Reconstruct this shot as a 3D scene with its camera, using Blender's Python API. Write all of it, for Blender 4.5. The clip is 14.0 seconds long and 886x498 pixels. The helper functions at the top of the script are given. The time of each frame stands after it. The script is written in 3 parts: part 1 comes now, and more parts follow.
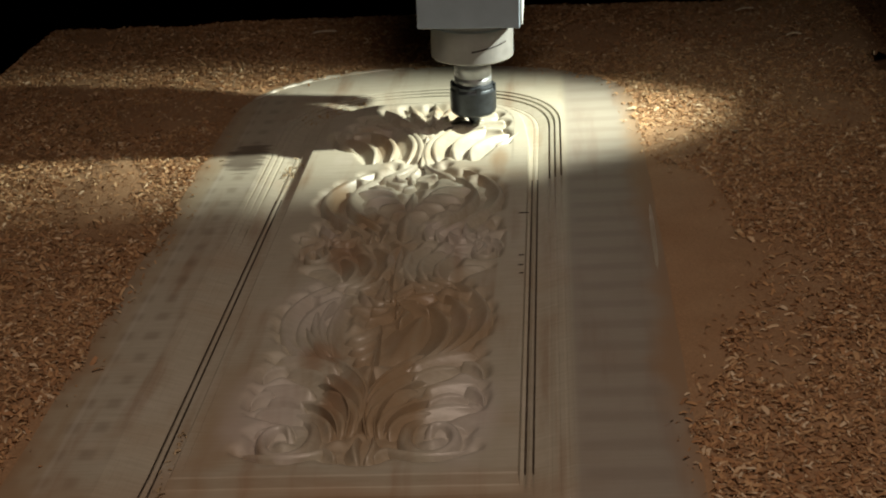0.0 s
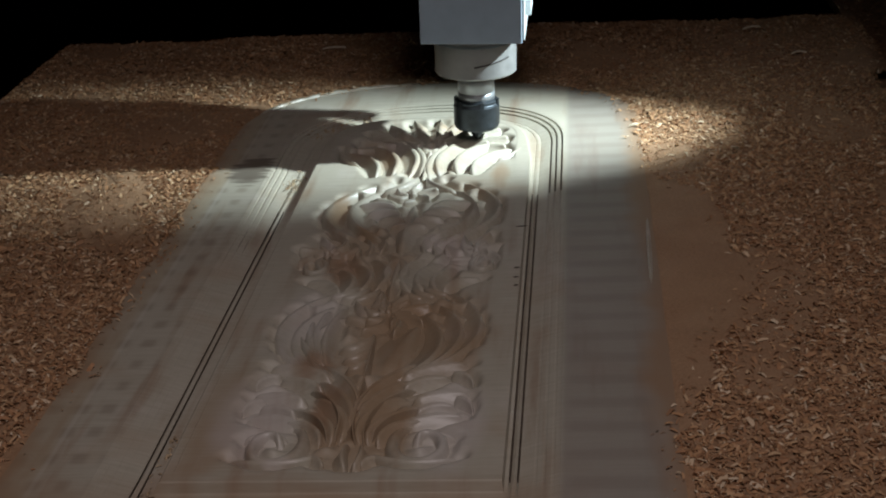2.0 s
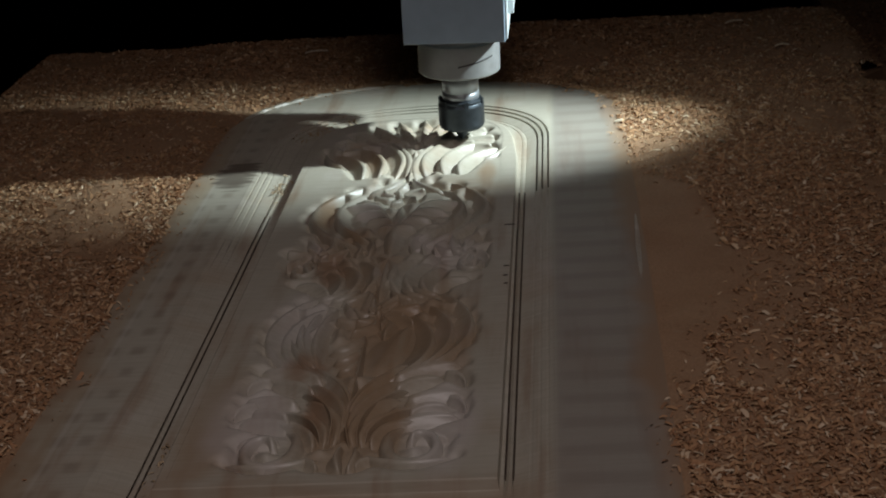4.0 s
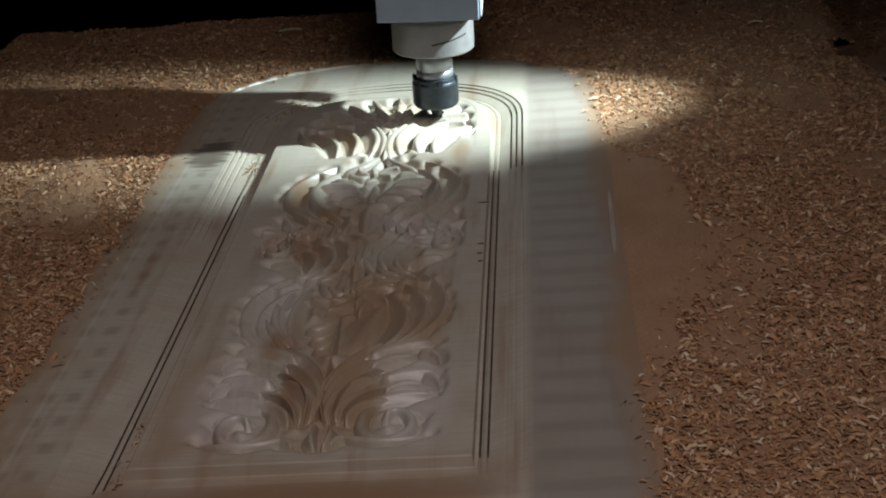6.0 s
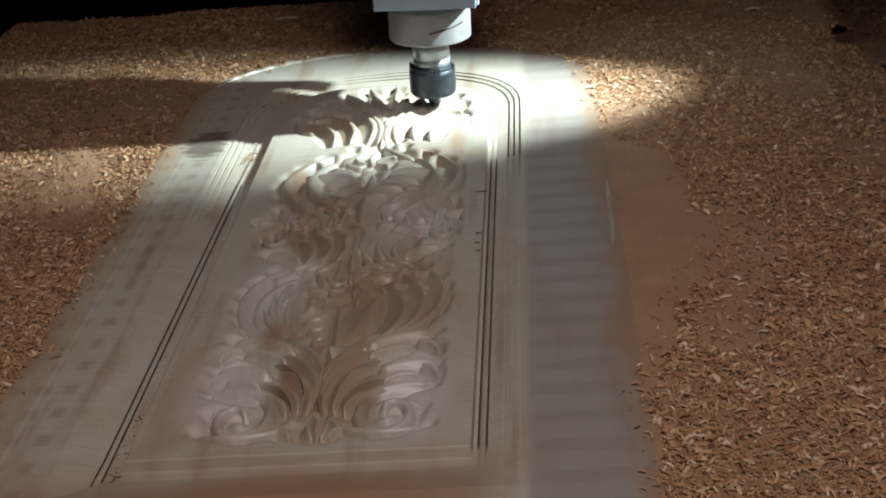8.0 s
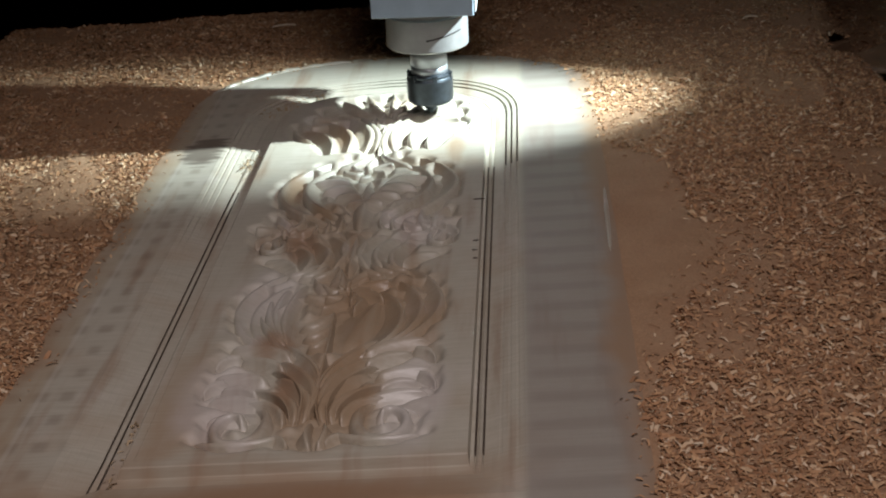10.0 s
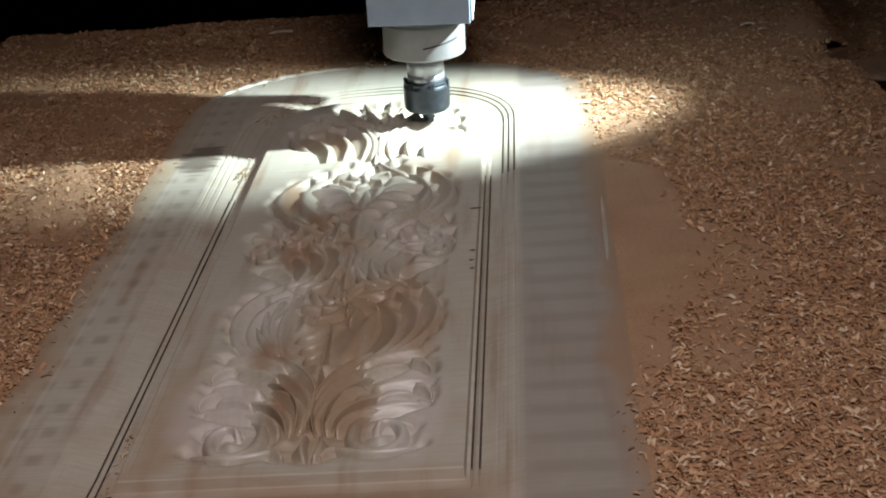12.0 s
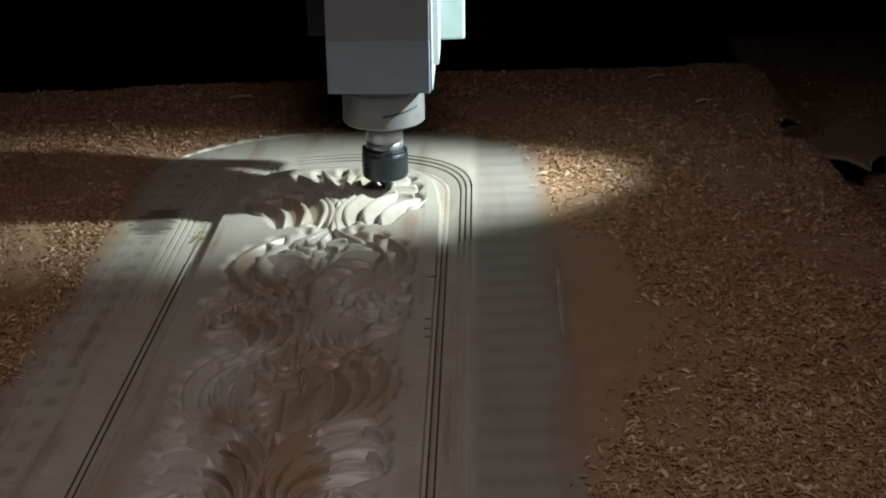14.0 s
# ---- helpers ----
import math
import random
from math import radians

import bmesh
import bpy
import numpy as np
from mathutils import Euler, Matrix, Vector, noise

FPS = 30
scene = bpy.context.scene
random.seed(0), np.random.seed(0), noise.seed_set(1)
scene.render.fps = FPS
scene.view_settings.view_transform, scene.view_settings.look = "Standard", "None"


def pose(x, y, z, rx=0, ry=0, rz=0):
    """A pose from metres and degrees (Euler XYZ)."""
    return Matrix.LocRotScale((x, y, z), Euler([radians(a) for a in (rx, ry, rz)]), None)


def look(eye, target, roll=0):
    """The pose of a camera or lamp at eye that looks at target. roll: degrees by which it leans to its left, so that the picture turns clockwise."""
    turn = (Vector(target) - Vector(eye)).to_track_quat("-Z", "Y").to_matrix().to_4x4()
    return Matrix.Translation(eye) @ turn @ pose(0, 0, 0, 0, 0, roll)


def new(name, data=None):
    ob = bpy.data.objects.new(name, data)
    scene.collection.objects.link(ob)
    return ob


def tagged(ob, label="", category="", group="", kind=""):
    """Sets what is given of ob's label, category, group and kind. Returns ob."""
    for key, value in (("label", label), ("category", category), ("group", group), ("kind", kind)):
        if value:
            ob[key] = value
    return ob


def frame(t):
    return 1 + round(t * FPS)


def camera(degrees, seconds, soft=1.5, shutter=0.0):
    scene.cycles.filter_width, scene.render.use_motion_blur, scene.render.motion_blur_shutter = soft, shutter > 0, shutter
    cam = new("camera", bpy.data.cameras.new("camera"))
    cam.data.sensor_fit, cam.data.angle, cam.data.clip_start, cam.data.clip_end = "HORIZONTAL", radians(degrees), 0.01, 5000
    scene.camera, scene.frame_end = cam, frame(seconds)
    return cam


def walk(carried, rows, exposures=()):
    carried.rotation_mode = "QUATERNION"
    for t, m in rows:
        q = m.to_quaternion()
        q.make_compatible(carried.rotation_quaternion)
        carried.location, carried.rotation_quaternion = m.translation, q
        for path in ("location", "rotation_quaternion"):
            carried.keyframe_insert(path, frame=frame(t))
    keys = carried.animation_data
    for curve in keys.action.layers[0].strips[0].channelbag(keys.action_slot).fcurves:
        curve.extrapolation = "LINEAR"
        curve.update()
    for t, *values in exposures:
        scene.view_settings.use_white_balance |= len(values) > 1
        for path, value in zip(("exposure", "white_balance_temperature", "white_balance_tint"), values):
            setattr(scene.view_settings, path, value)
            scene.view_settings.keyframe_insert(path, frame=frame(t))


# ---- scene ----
cam = camera(34.6, 14.0, soft=2.0)
PATH = [
    (0, (0.175, -0.888, 0.575), (0.002, 0.935, -0.229), -4.0),
    (0.5, (0.19, -0.889, 0.575), (0.016, 0.94, -0.216), -3.9),
    (1, (0.2, -0.895, 0.57), (0.019, 0.937, -0.212), -3.6),
    (1.5, (0.202, -0.903, 0.569), (0.003, 0.928, -0.209), -3.6),
    (2, (0.204, -0.901, 0.571), (-0.003, 0.931, -0.205), -3.9),
    (2.5, (0.2, -0.899, 0.572), (-0.01, 0.934, -0.2), -4.4),
    (3, (0.201, -0.897, 0.568), (-0.006, 0.937, -0.202), -4.9),
    (5.5, (0.201, -0.9, 0.564), (0.04, 0.931, -0.225), -4.9),
    (6, (0.203, -0.899, 0.565), (0.047, 0.926, -0.237), -5.0),
    (6.5, (0.202, -0.897, 0.563), (0.048, 0.924, -0.248), -5.1),
    (7, (0.202, -0.896, 0.563), (0.052, 0.922, -0.257), -5.1),
    (7.5, (0.203, -0.895, 0.565), (0.055, 0.923, -0.256), -5.2),
    (8, (0.203, -0.895, 0.566), (0.049, 0.923, -0.253), -5.2),
    (10.5, (0.203, -0.894, 0.565), (0.055, 0.93, -0.242), -5.0),
    (11, (0.204, -0.892, 0.562), (0.058, 0.933, -0.243), -5.0),
    (11.5, (0.201, -0.891, 0.562), (0.051, 0.933, -0.245), -5.1),
    (12, (0.204, -0.887, 0.571), (0.058, 0.937, -0.237), -5.0),
    (12.5, (0.206, -0.889, 0.581), (0.084, 0.961, -0.168), -4.7),
    (13, (0.197, -0.894, 0.578), (0.094, 0.965, -0.151), -4.3),
    (13.5, (0.203, -0.886, 0.564), (0.116, 0.977, -0.159), -3.6),
    (14, (0.201, -0.886, 0.572), (0.125, 0.977, -0.153), -2.9),
]
EXPO = [(0.0, 0.0, 8700, 11), (0.5, -0.55, 7000, 10), (1.0, -0.34, 6700, 10), (1.5, 0.05, 6500, 10), (2.0, -0.15, 6500, 10), (2.5, -0.75, 6500, 10), (3.0, -0.60, 6550, 10),
        (5.5, -0.55, 6600, 10), (6.0, 0.05, 6500, 10), (6.5, 0.65, 6500, 10), (7.0, 0.86, 6500, 10), (7.5, 0.76, 6500, 10), (8.0, 0.57, 6500, 10), (10.5, 0.75, 6500, 10),
        (11.0, 1.03, 6500, 10), (11.5, 1.14, 6500, 10), (12.0, 0.88, 6500, 10), (12.5, -0.75, 6500, 10), (13.0, -1.15, 6500, 10), (13.5, -0.45, 6600, 10), (14.0, -0.42, 6600, 10)]
walk(cam, [(t, look(eye, target, roll)) for t, eye, target, roll in PATH], EXPO)

# ---- light: one LED work lamp beside the cutter, one added overhead fill over the near end of the bench ----
TIP = Vector((0.064, 0.808, 0.0))          # where the cutter touches the wood


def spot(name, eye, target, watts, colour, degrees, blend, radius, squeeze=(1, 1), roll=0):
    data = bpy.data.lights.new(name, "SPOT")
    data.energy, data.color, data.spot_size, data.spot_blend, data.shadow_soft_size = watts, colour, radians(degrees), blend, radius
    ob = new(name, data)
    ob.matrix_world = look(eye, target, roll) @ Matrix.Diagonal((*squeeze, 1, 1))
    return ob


spot("led_work_lamp", (0.68, 0.798, 0.53), (-0.05, 0.803, 0.0), 100.0, (0.79, 0.95, 1.0), 54.0, 1.0, 0.012, (0.60, 1), 3)
# unseen spot, added to brighten the near end of the bench
spot("overhead_fill", (0.44, -0.76, 1.65), (-0.08, 0.07, 0.0), 49.0, (1.0, 0.885, 0.90), 70.5, 1.0, 0.40)
world = bpy.data.worlds.new("dark_workshop")
world.use_nodes = True
scene.world = world
world.node_tree.nodes["Background"].inputs[0].default_value = (0.5, 0.42, 0.36, 1)
world.node_tree.nodes["Background"].inputs[1].default_value = 0.012


# ---- materials ----
def material(name, rough=0.6, metal=0.0):
    m = bpy.data.materials.new(name)
    m.use_nodes = True
    n, l = m.node_tree.nodes, m.node_tree.links
    b = n["Principled BSDF"]
    b.inputs["Roughness"].default_value, b.inputs["Metallic"].default_value = rough, metal
    return m, n, l, b


def coords(n, l, scale=(1, 1, 1)):
    c, mp = n.new("ShaderNodeTexCoord"), n.new("ShaderNodeMapping")
    mp.inputs["Scale"].default_value = scale
    l.new(c.outputs["Object"], mp.inputs[0])
    return mp.outputs[0]


def noisy(n, l, vec, scale, detail=4.0, rough=0.55):
    t = n.new("ShaderNodeTexNoise")
    t.inputs["Scale"].default_value, t.inputs["Detail"].default_value, t.inputs["Roughness"].default_value = scale, detail, rough
    l.new(vec, t.inputs["Vector"])
    return t.outputs["Fac"]


def ramp(n, l, fac, *stops):
    r = n.new("ShaderNodeValToRGB")
    while len(r.color_ramp.elements) < len(stops):
        r.color_ramp.elements.new(0.5)
    for e, (p, c) in zip(r.color_ramp.elements, stops):
        e.position, e.color = p, (*c, 1)
    l.new(fac, r.inputs[0])
    return r.outputs[0]


def mix(n, l, fac, a, b, kind="MIX"):
    x = n.new("ShaderNodeMix")
    x.data_type, x.blend_type = "RGBA", kind
    for sock, v in ((x.inputs[0], fac), (x.inputs[6], a), (x.inputs[7], b)):
        if isinstance(v, (int, float)):
            sock.default_value = v
        elif isinstance(v, tuple):
            sock.default_value = (*v, 1)
        else:
            l.new(v, sock)
    return x.outputs[2]


def calc(n, l, op, a, b=0.0):
    x = n.new("ShaderNodeMath")
    x.operation = op
    for sock, v in ((x.inputs[0], a), (x.inputs[1], b)):
        if isinstance(v, (int, float)):
            sock.default_value = v
        else:
            l.new(v, sock)
    return x.outputs[0]


def bump(n, l, b, height, strength, distance):
    x = n.new("ShaderNodeBump")
    x.inputs["Strength"].default_value, x.inputs["Distance"].default_value = strength, distance
    l.new(height, x.inputs["Height"])
    l.new(x.outputs[0], b.inputs["Normal"])


def smooth(n, l, v, lo, hi):
    x = n.new("ShaderNodeMapRange")
    x.interpolation_type = "SMOOTHSTEP"
    x.inputs["From Min"].default_value, x.inputs["From Max"].default_value = lo, hi
    l.new(v, x.inputs["Value"])
    return x.outputs["Result"]


def pale_wood(name, stained):
    """Pale sanded wood, its grain across the board; stained: with the bars, dots and dirt of the flat borders."""
    m, n, l, b = material(name, 0.55 if stained else 0.37)
    grain = noisy(n, l, coords(n, l, (3, 60, 20)), 6.0, 6.0)
    fine = noisy(n, l, coords(n, l, (12, 260, 60)), 5.0, 3.0)
    broad = noisy(n, l, coords(n, l), 9.0, 3.0)
    col = ramp(n, l, grain, (0.3, (0.39, 0.355, 0.28)), (0.55, (0.45, 0.415, 0.335)), (0.75, (0.495, 0.46, 0.378)))
    col = mix(n, l, 0.2, col, ramp(n, l, fine, (0.3, (0.36, 0.32, 0.25)), (0.7, (0.52, 0.49, 0.41))))
    dust = smooth(n, l, broad, 0.48, 0.72)
    col = mix(n, l, calc(n, l, "MULTIPLY", dust, 0.3 if stained else 0.55), col, (0.36, 0.225, 0.13))
    smear = smooth(n, l, noisy(n, l, coords(n, l, (34, 3.5, 1)), 1.0, 4.0), 0.5, 0.72)
    col = mix(n, l, calc(n, l, "MULTIPLY", smear, 0.58), col, (0.27, 0.165, 0.10))
    pale = smooth(n, l, noisy(n, l, coords(n, l, (1, 0.7, 1)), 17.0, 3.0), 0.53, 0.68)
    col = mix(n, l, calc(n, l, "MULTIPLY", pale, 0.12 if stained else 0.4), col, (0.66, 0.60, 0.57))
    c, s = n.new("ShaderNodeTexCoord"), n.new("ShaderNodeSeparateXYZ")
    l.new(c.outputs["Object"], s.inputs[0])
    x, y = s.outputs[0], s.outputs[1]
    ragged = calc(n, l, "MULTIPLY", noisy(n, l, coords(n, l, (1, 0.6, 1)), 26.0, 5.0), 1.5)

    def blot(col, bx, by, rx, ry, tint, amount):
        """A ragged patch of tint, for settled dust and for shade or glare put into the colour."""
        u, v = calc(n, l, "DIVIDE", calc(n, l, "ADD", x, -bx), rx), calc(n, l, "DIVIDE", calc(n, l, "ADD", y, -by), ry)
        r = calc(n, l, "ADD", calc(n, l, "ADD", calc(n, l, "MULTIPLY", u, u), calc(n, l, "MULTIPLY", v, v)), ragged)
        return mix(n, l, calc(n, l, "MULTIPLY", smooth(n, l, calc(n, l, "MULTIPLY", r, -1.0), -1.9, -0.7), amount), col, tint)

    BROWN, MILK = (0.31, 0.195, 0.105), (0.63, 0.585, 0.575)
    col = blot(col, 0.040, 0.270, 0.085, 0.12, BROWN, 0.75)
    col = blot(col, 0.018, 0.110, 0.055, 0.10, BROWN, 0.75)
    col = blot(col, -0.020, 0.440, 0.050, 0.10, BROWN, 0.5)
    col = blot(col, 0.010, -0.050, 0.130, 0.045, (0.34, 0.185, 0.115), 0.8)
    col = blot(col, -0.105, 0.100, 0.030, 0.12, BROWN, 0.5)
    # next three: shade in the hollows of the crest's arms, put into the colour
    col = blot(col, -0.076, 0.570, 0.012, 0.060, BROWN, 0.7)
    col = blot(col, -0.040, 0.505, 0.020, 0.030, BROWN, 0.6)
    col = blot(col, 0.100, 0.665, 0.014, 0.050, BROWN, 0.6)
    col = blot(col, -0.044, 0.200, 0.022, 0.026, (0.29, 0.165, 0.095), 0.65)
    col = blot(col, -0.048, 0.415, 0.022, 0.045, (0.29, 0.165, 0.095), 0.55)
    col = blot(col, -0.018, 0.130, 0.014, 0.050, (0.29, 0.165, 0.095), 0.55)
    # next four: milky glare and pale dust on the carving, painted into the colour
    col = blot(col, -0.076, 0.110, 0.042, 0.080, MILK, 0.42)
    col = blot(col, 0.088, 0.090, 0.034, 0.085, MILK, 0.42)
    col = blot(col, -0.060, 0.290, 0.034, 0.075, MILK, 0.35)
    col = blot(col, 0.082, 0.440, 0.040, 0.050, MILK, 0.3)
    if stained:
        wob = calc(n, l, "MULTIPLY", noisy(n, l, coords(n, l, (2, 6, 1)), 3.0, 2.0), 1.4)
        bars = smooth(n, l, calc(n, l, "SINE", calc(n, l, "ADD", calc(n, l, "MULTIPLY", y, 157.0), calc(n, l, "ADD", wob, 0.87))), -0.35, 1.0)
        right = calc(n, l, "MULTIPLY", smooth(n, l, x, 0.175, 0.19), smooth(n, l, calc(n, l, "MULTIPLY", x, -1.0), -0.262, -0.24))
        dots = smooth(n, l, calc(n, l, "ADD", calc(n, l, "SINE", calc(n, l, "ADD", calc(n, l, "MULTIPLY", x, 262.0), -1.78)), calc(n, l, "MULTIPLY", noisy(n, l, coords(n, l, (9, 14, 1)), 1.0, 1.0), 2.4)), 0.3, 2.3)
        left = calc(n, l, "MULTIPLY", smooth(n, l, calc(n, l, "MULTIPLY", x, -1.0), 0.175, 0.19), dots)
        marks = calc(n, l, "MULTIPLY", bars, calc(n, l, "ADD", calc(n, l, "MULTIPLY", right, 0.42), calc(n, l, "MULTIPLY", left, 0.44)))
        col = mix(n, l, marks, col, (0.21, 0.165, 0.125))
        # the right border is tinted darker and greyer; a pale scribed line runs along the left one
        col = mix(n, l, calc(n, l, "MULTIPLY", smooth(n, l, x, 0.172, 0.182), 0.62), col, (0.235, 0.205, 0.18))
        line = smooth(n, l, calc(n, l, "MULTIPLY", calc(n, l, "ABSOLUTE", calc(n, l, "ADD", x, 0.227)), -1.0), -0.0032, -0.0008)
        col = mix(n, l, calc(n, l, "MULTIPLY", line, 0.35), col, (0.56, 0.53, 0.46))
        film = smooth(n, l, calc(n, l, "ADD", calc(n, l, "MULTIPLY", x, -1.0), calc(n, l, "MULTIPLY", broad, 0.02)), 0.232, 0.246)
        col = mix(n, l, calc(n, l, "MULTIPLY", film, 0.45), col, (0.35, 0.255, 0.155))
        # torn dark patch on the left border
        px = calc(n, l, "DIVIDE", calc(n, l, "ADD", x, 0.206), 0.030)
        py = calc(n, l, "DIVIDE", calc(n, l, "ADD", y, -0.706), 0.055)
        r = calc(n, l, "ADD", calc(n, l, "MULTIPLY", px, px), calc(n, l, "MULTIPLY", py, py))
        r = calc(n, l, "ADD", r, calc(n, l, "MULTIPLY", noisy(n, l, coords(n, l, (8, 70, 1)), 1.6, 4.0), 2.6))
        patch = smooth(n, l, calc(n, l, "MULTIPLY", r, -1.0), -2.3, -1.7)
        col = mix(n, l, calc(n, l, "MULTIPLY", patch, 0.8), col, (0.11, 0.085, 0.065))
        # brown sawdust film towards the rims of the board
        rim = smooth(n, l, calc(n, l, "ADD", calc(n, l, "ABSOLUTE", x), calc(n, l, "MULTIPLY", broad, 0.05)), 0.262, 0.292)
        near = smooth(n, l, calc(n, l, "ADD", calc(n, l, "MULTIPLY", y, -1.0), calc(n, l, "MULTIPLY", broad, 0.14)), 0.035, 0.11)
        col = mix(n, l, calc(n, l, "MAXIMUM", calc(n, l, "MULTIPLY", rim, 0.8), calc(n, l, "MULTIPLY", calc(n, l, "MULTIPLY", near, 0.78), smooth(n, l, calc(n, l, "MULTIPLY", x, -1.0), -0.175, -0.12))), col, (0.31, 0.19, 0.108))
    l.new(col, b.inputs["Base Color"])
    marks_height = noisy(n, l, coords(n, l, (1, 0.6, 1)), 240.0, 3.0)
    bump(n, l, b, calc(n, l, "ADD", calc(n, l, "ADD", grain, fine), calc(n, l, "MULTIPLY", marks_height, 0.2 if stained else 1.6)), 0.12 if stained else 0.22, 0.0006)
    return m


WOOD = pale_wood("sanded_pale_wood", True)
CARVED = pale_wood("carved_pale_wood", False)


def chip_material(name, island):
    m, n, l, b = material(name, 0.75)
    if island:
        g = n.new("ShaderNodeNewGeometry")
        col = ramp(n, l, g.outputs["Random Per Island"], (0.0, (0.16, 0.080, 0.040)), (0.25, (0.37, 0.182, 0.086)),
                   (0.68, (0.55, 0.322, 0.160)), (0.86, (0.69, 0.49, 0.29)), (1.0, (0.90, 0.78, 0.58)))
        col = mix(n, l, 0.35, col, ramp(n, l, noisy(n, l, coords(n, l), 14.0, 3.0), (0.3, (0.37, 0.18, 0.08)), (0.7, (0.56, 0.335, 0.18))))
    else:
        f = noisy(n, l, coords(n, l), 420.0, 4.0, 0.7)
        w = noisy(n, l, coords(n, l), 12.0, 4.0)
        col = ramp(n, l, f, (0.3, (0.24, 0.130, 0.066)), (0.7, (0.50, 0.305, 0.175)))
        col = mix(n, l, 0.45, col, ramp(n, l, w, (0.35, (0.30, 0.165, 0.084)), (0.7, (0.43, 0.28, 0.165))))
        bump(n, l, b, f, 0.6, 0.0015)
    l.new(col, b.inputs["Base Color"])
    return m


CHIP, DUST = chip_material("wood_chips", True), chip_material("fine_sawdust", False)


def plain(name, colour, rough, metal=0.0, vary=0.15, scale=30.0):
    m, n, l, b = material(name, rough, metal)
    f = noisy(n, l, coords(n, l), scale, 5.0)
    lo, hi = tuple(c * (1 - vary) for c in colour), tuple(min(1, c * (1 + vary)) for c in colour)
    l.new(ramp(n, l, f, (0.3, lo), (0.7, hi)), b.inputs["Base Color"])
    l.new(ramp(n, l, f, (0.3, (rough * 0.8,) * 3), (0.7, (min(1, rough * 1.2),) * 3)), b.inputs["Roughness"])
    bump(n, l, b, noisy(n, l, coords(n, l), scale * 12, 3.0), 0.08, 0.0005)
    return m


PAINT = plain("grey_blue_machine_paint", (0.33, 0.415, 0.495), 0.42, 0.0, 0.08)
# copy of the paint, darkened for the dim reflection on the upper housing
SHADED_PAINT = plain("shaded_machine_paint", (0.30, 0.325, 0.335), 0.42, 0.0, 0.08)
# lamp-lit side of the housing, its brightness put into a paler paint
LIT_PAINT = plain("lit_machine_paint", (0.58, 0.63, 0.64), 0.4, 0.0, 0.05)
PLATE = plain("pale_green_machine_plate", (0.52, 0.64, 0.60), 0.45, 0.0, 0.08)
ALLOY = plain("brushed_aluminium", (0.30, 0.30, 0.295), 0.45, 0.35, 0.08, 80)
STEEL = plain("dark_tool_steel", (0.055, 0.065, 0.075), 0.42, 0.75, 0.25, 90)
BRIGHT = plain("bright_ground_steel", (0.38, 0.40, 0.42), 0.40, 0.65, 0.12, 90)
RUBBER = plain("black_rubber", (0.02, 0.02, 0.02), 0.6)
BOARD = plain("brown_bench_board", (0.24, 0.14, 0.075), 0.75, 0.0, 0.3, 20)
IRON = plain("dark_machine_iron", (0.035, 0.03, 0.028), 0.65, 0.0, 0.3)
WALL = plain("dark_workshop_wall", (0.15, 0.095, 0.065), 0.9, 0.0, 0.25, 4)
CONCRETE = plain("dusty_concrete", (0.08, 0.065, 0.055), 0.9, 0.0, 0.3, 6)
# dark brown that stands for the shade inside the moulding's grooves
GROOVE_SHADE = plain("shaded_cut_groove", (0.10, 0.072, 0.050), 0.85, 0.0, 0.35, 60)
TORN = plain("torn_pale_fibre", (0.27, 0.19, 0.13), 0.85, 0.0, 0.3, 120)
SLIVER = plain("pale_fresh_wood", (0.66, 0.56, 0.42), 0.7, 0.0, 0.2, 200)
SCAR = plain("burnt_wood", (0.045, 0.03, 0.022), 0.8)


# ---- mesh helpers ----
def mesh(name, verts, faces, mat, parent=None, label="", smooth_shade=False):
    me = bpy.data.meshes.new(name)
    me.from_pydata(verts, [], faces)
    me.validate()
    me.materials.append(mat)
    if smooth_shade:
        me.polygons.foreach_set("use_smooth", [True] * len(me.polygons))
    ob = new(name, me)
    ob.parent = parent
    return tagged(ob, label)


def part(name, bm, mat, parent=None, label="", smooth_shade=False):
    me = bpy.data.meshes.new(name)
    bmesh.ops.recalc_face_normals(bm, faces=bm.faces)
    bm.to_mesh(me)
    bm.free()
    me.materials.append(mat)
    if smooth_shade:
        me.polygons.foreach_set("use_smooth", [True] * len(me.polygons))
    ob = new(name, me)
    ob.parent = parent
    return tagged(ob, label)


def block(x0, x1, y0, y1, z0, z1, bevel=0.0, segs=2):
    bm = bmesh.new()
    bmesh.ops.create_cube(bm, size=1, matrix=Matrix.LocRotScale(((x0 + x1) / 2, (y0 + y1) / 2, (z0 + z1) / 2), None, (x1 - x0, y1 - y0, z1 - z0)))
    if bevel:
        bmesh.ops.bevel(bm, geom=bm.edges[:], offset=bevel, segments=segs, affect="EDGES", profile=0.5)
    return bm


def turned(profile, steps=64, centre=(0, 0, 0)):
    """A solid of revolution round z from (radius, height) pairs."""
    bm = bmesh.new()
    rings = []
    for r, z in profile:
        rings.append([bm.verts.new((centre[0] + r * math.cos(2 * math.pi * i / steps), centre[1] + r * math.sin(2 * math.pi * i / steps), centre[2] + z)) for i in range(steps)])
    for a, b in zip(rings, rings[1:]):
        for i in range(steps):
            bm.faces.new((a[i], a[(i + 1) % steps], b[(i + 1) % steps], b[i]))
    bm.faces.new(rings[0][::-1]), bm.faces.new(rings[-1])
    return bm


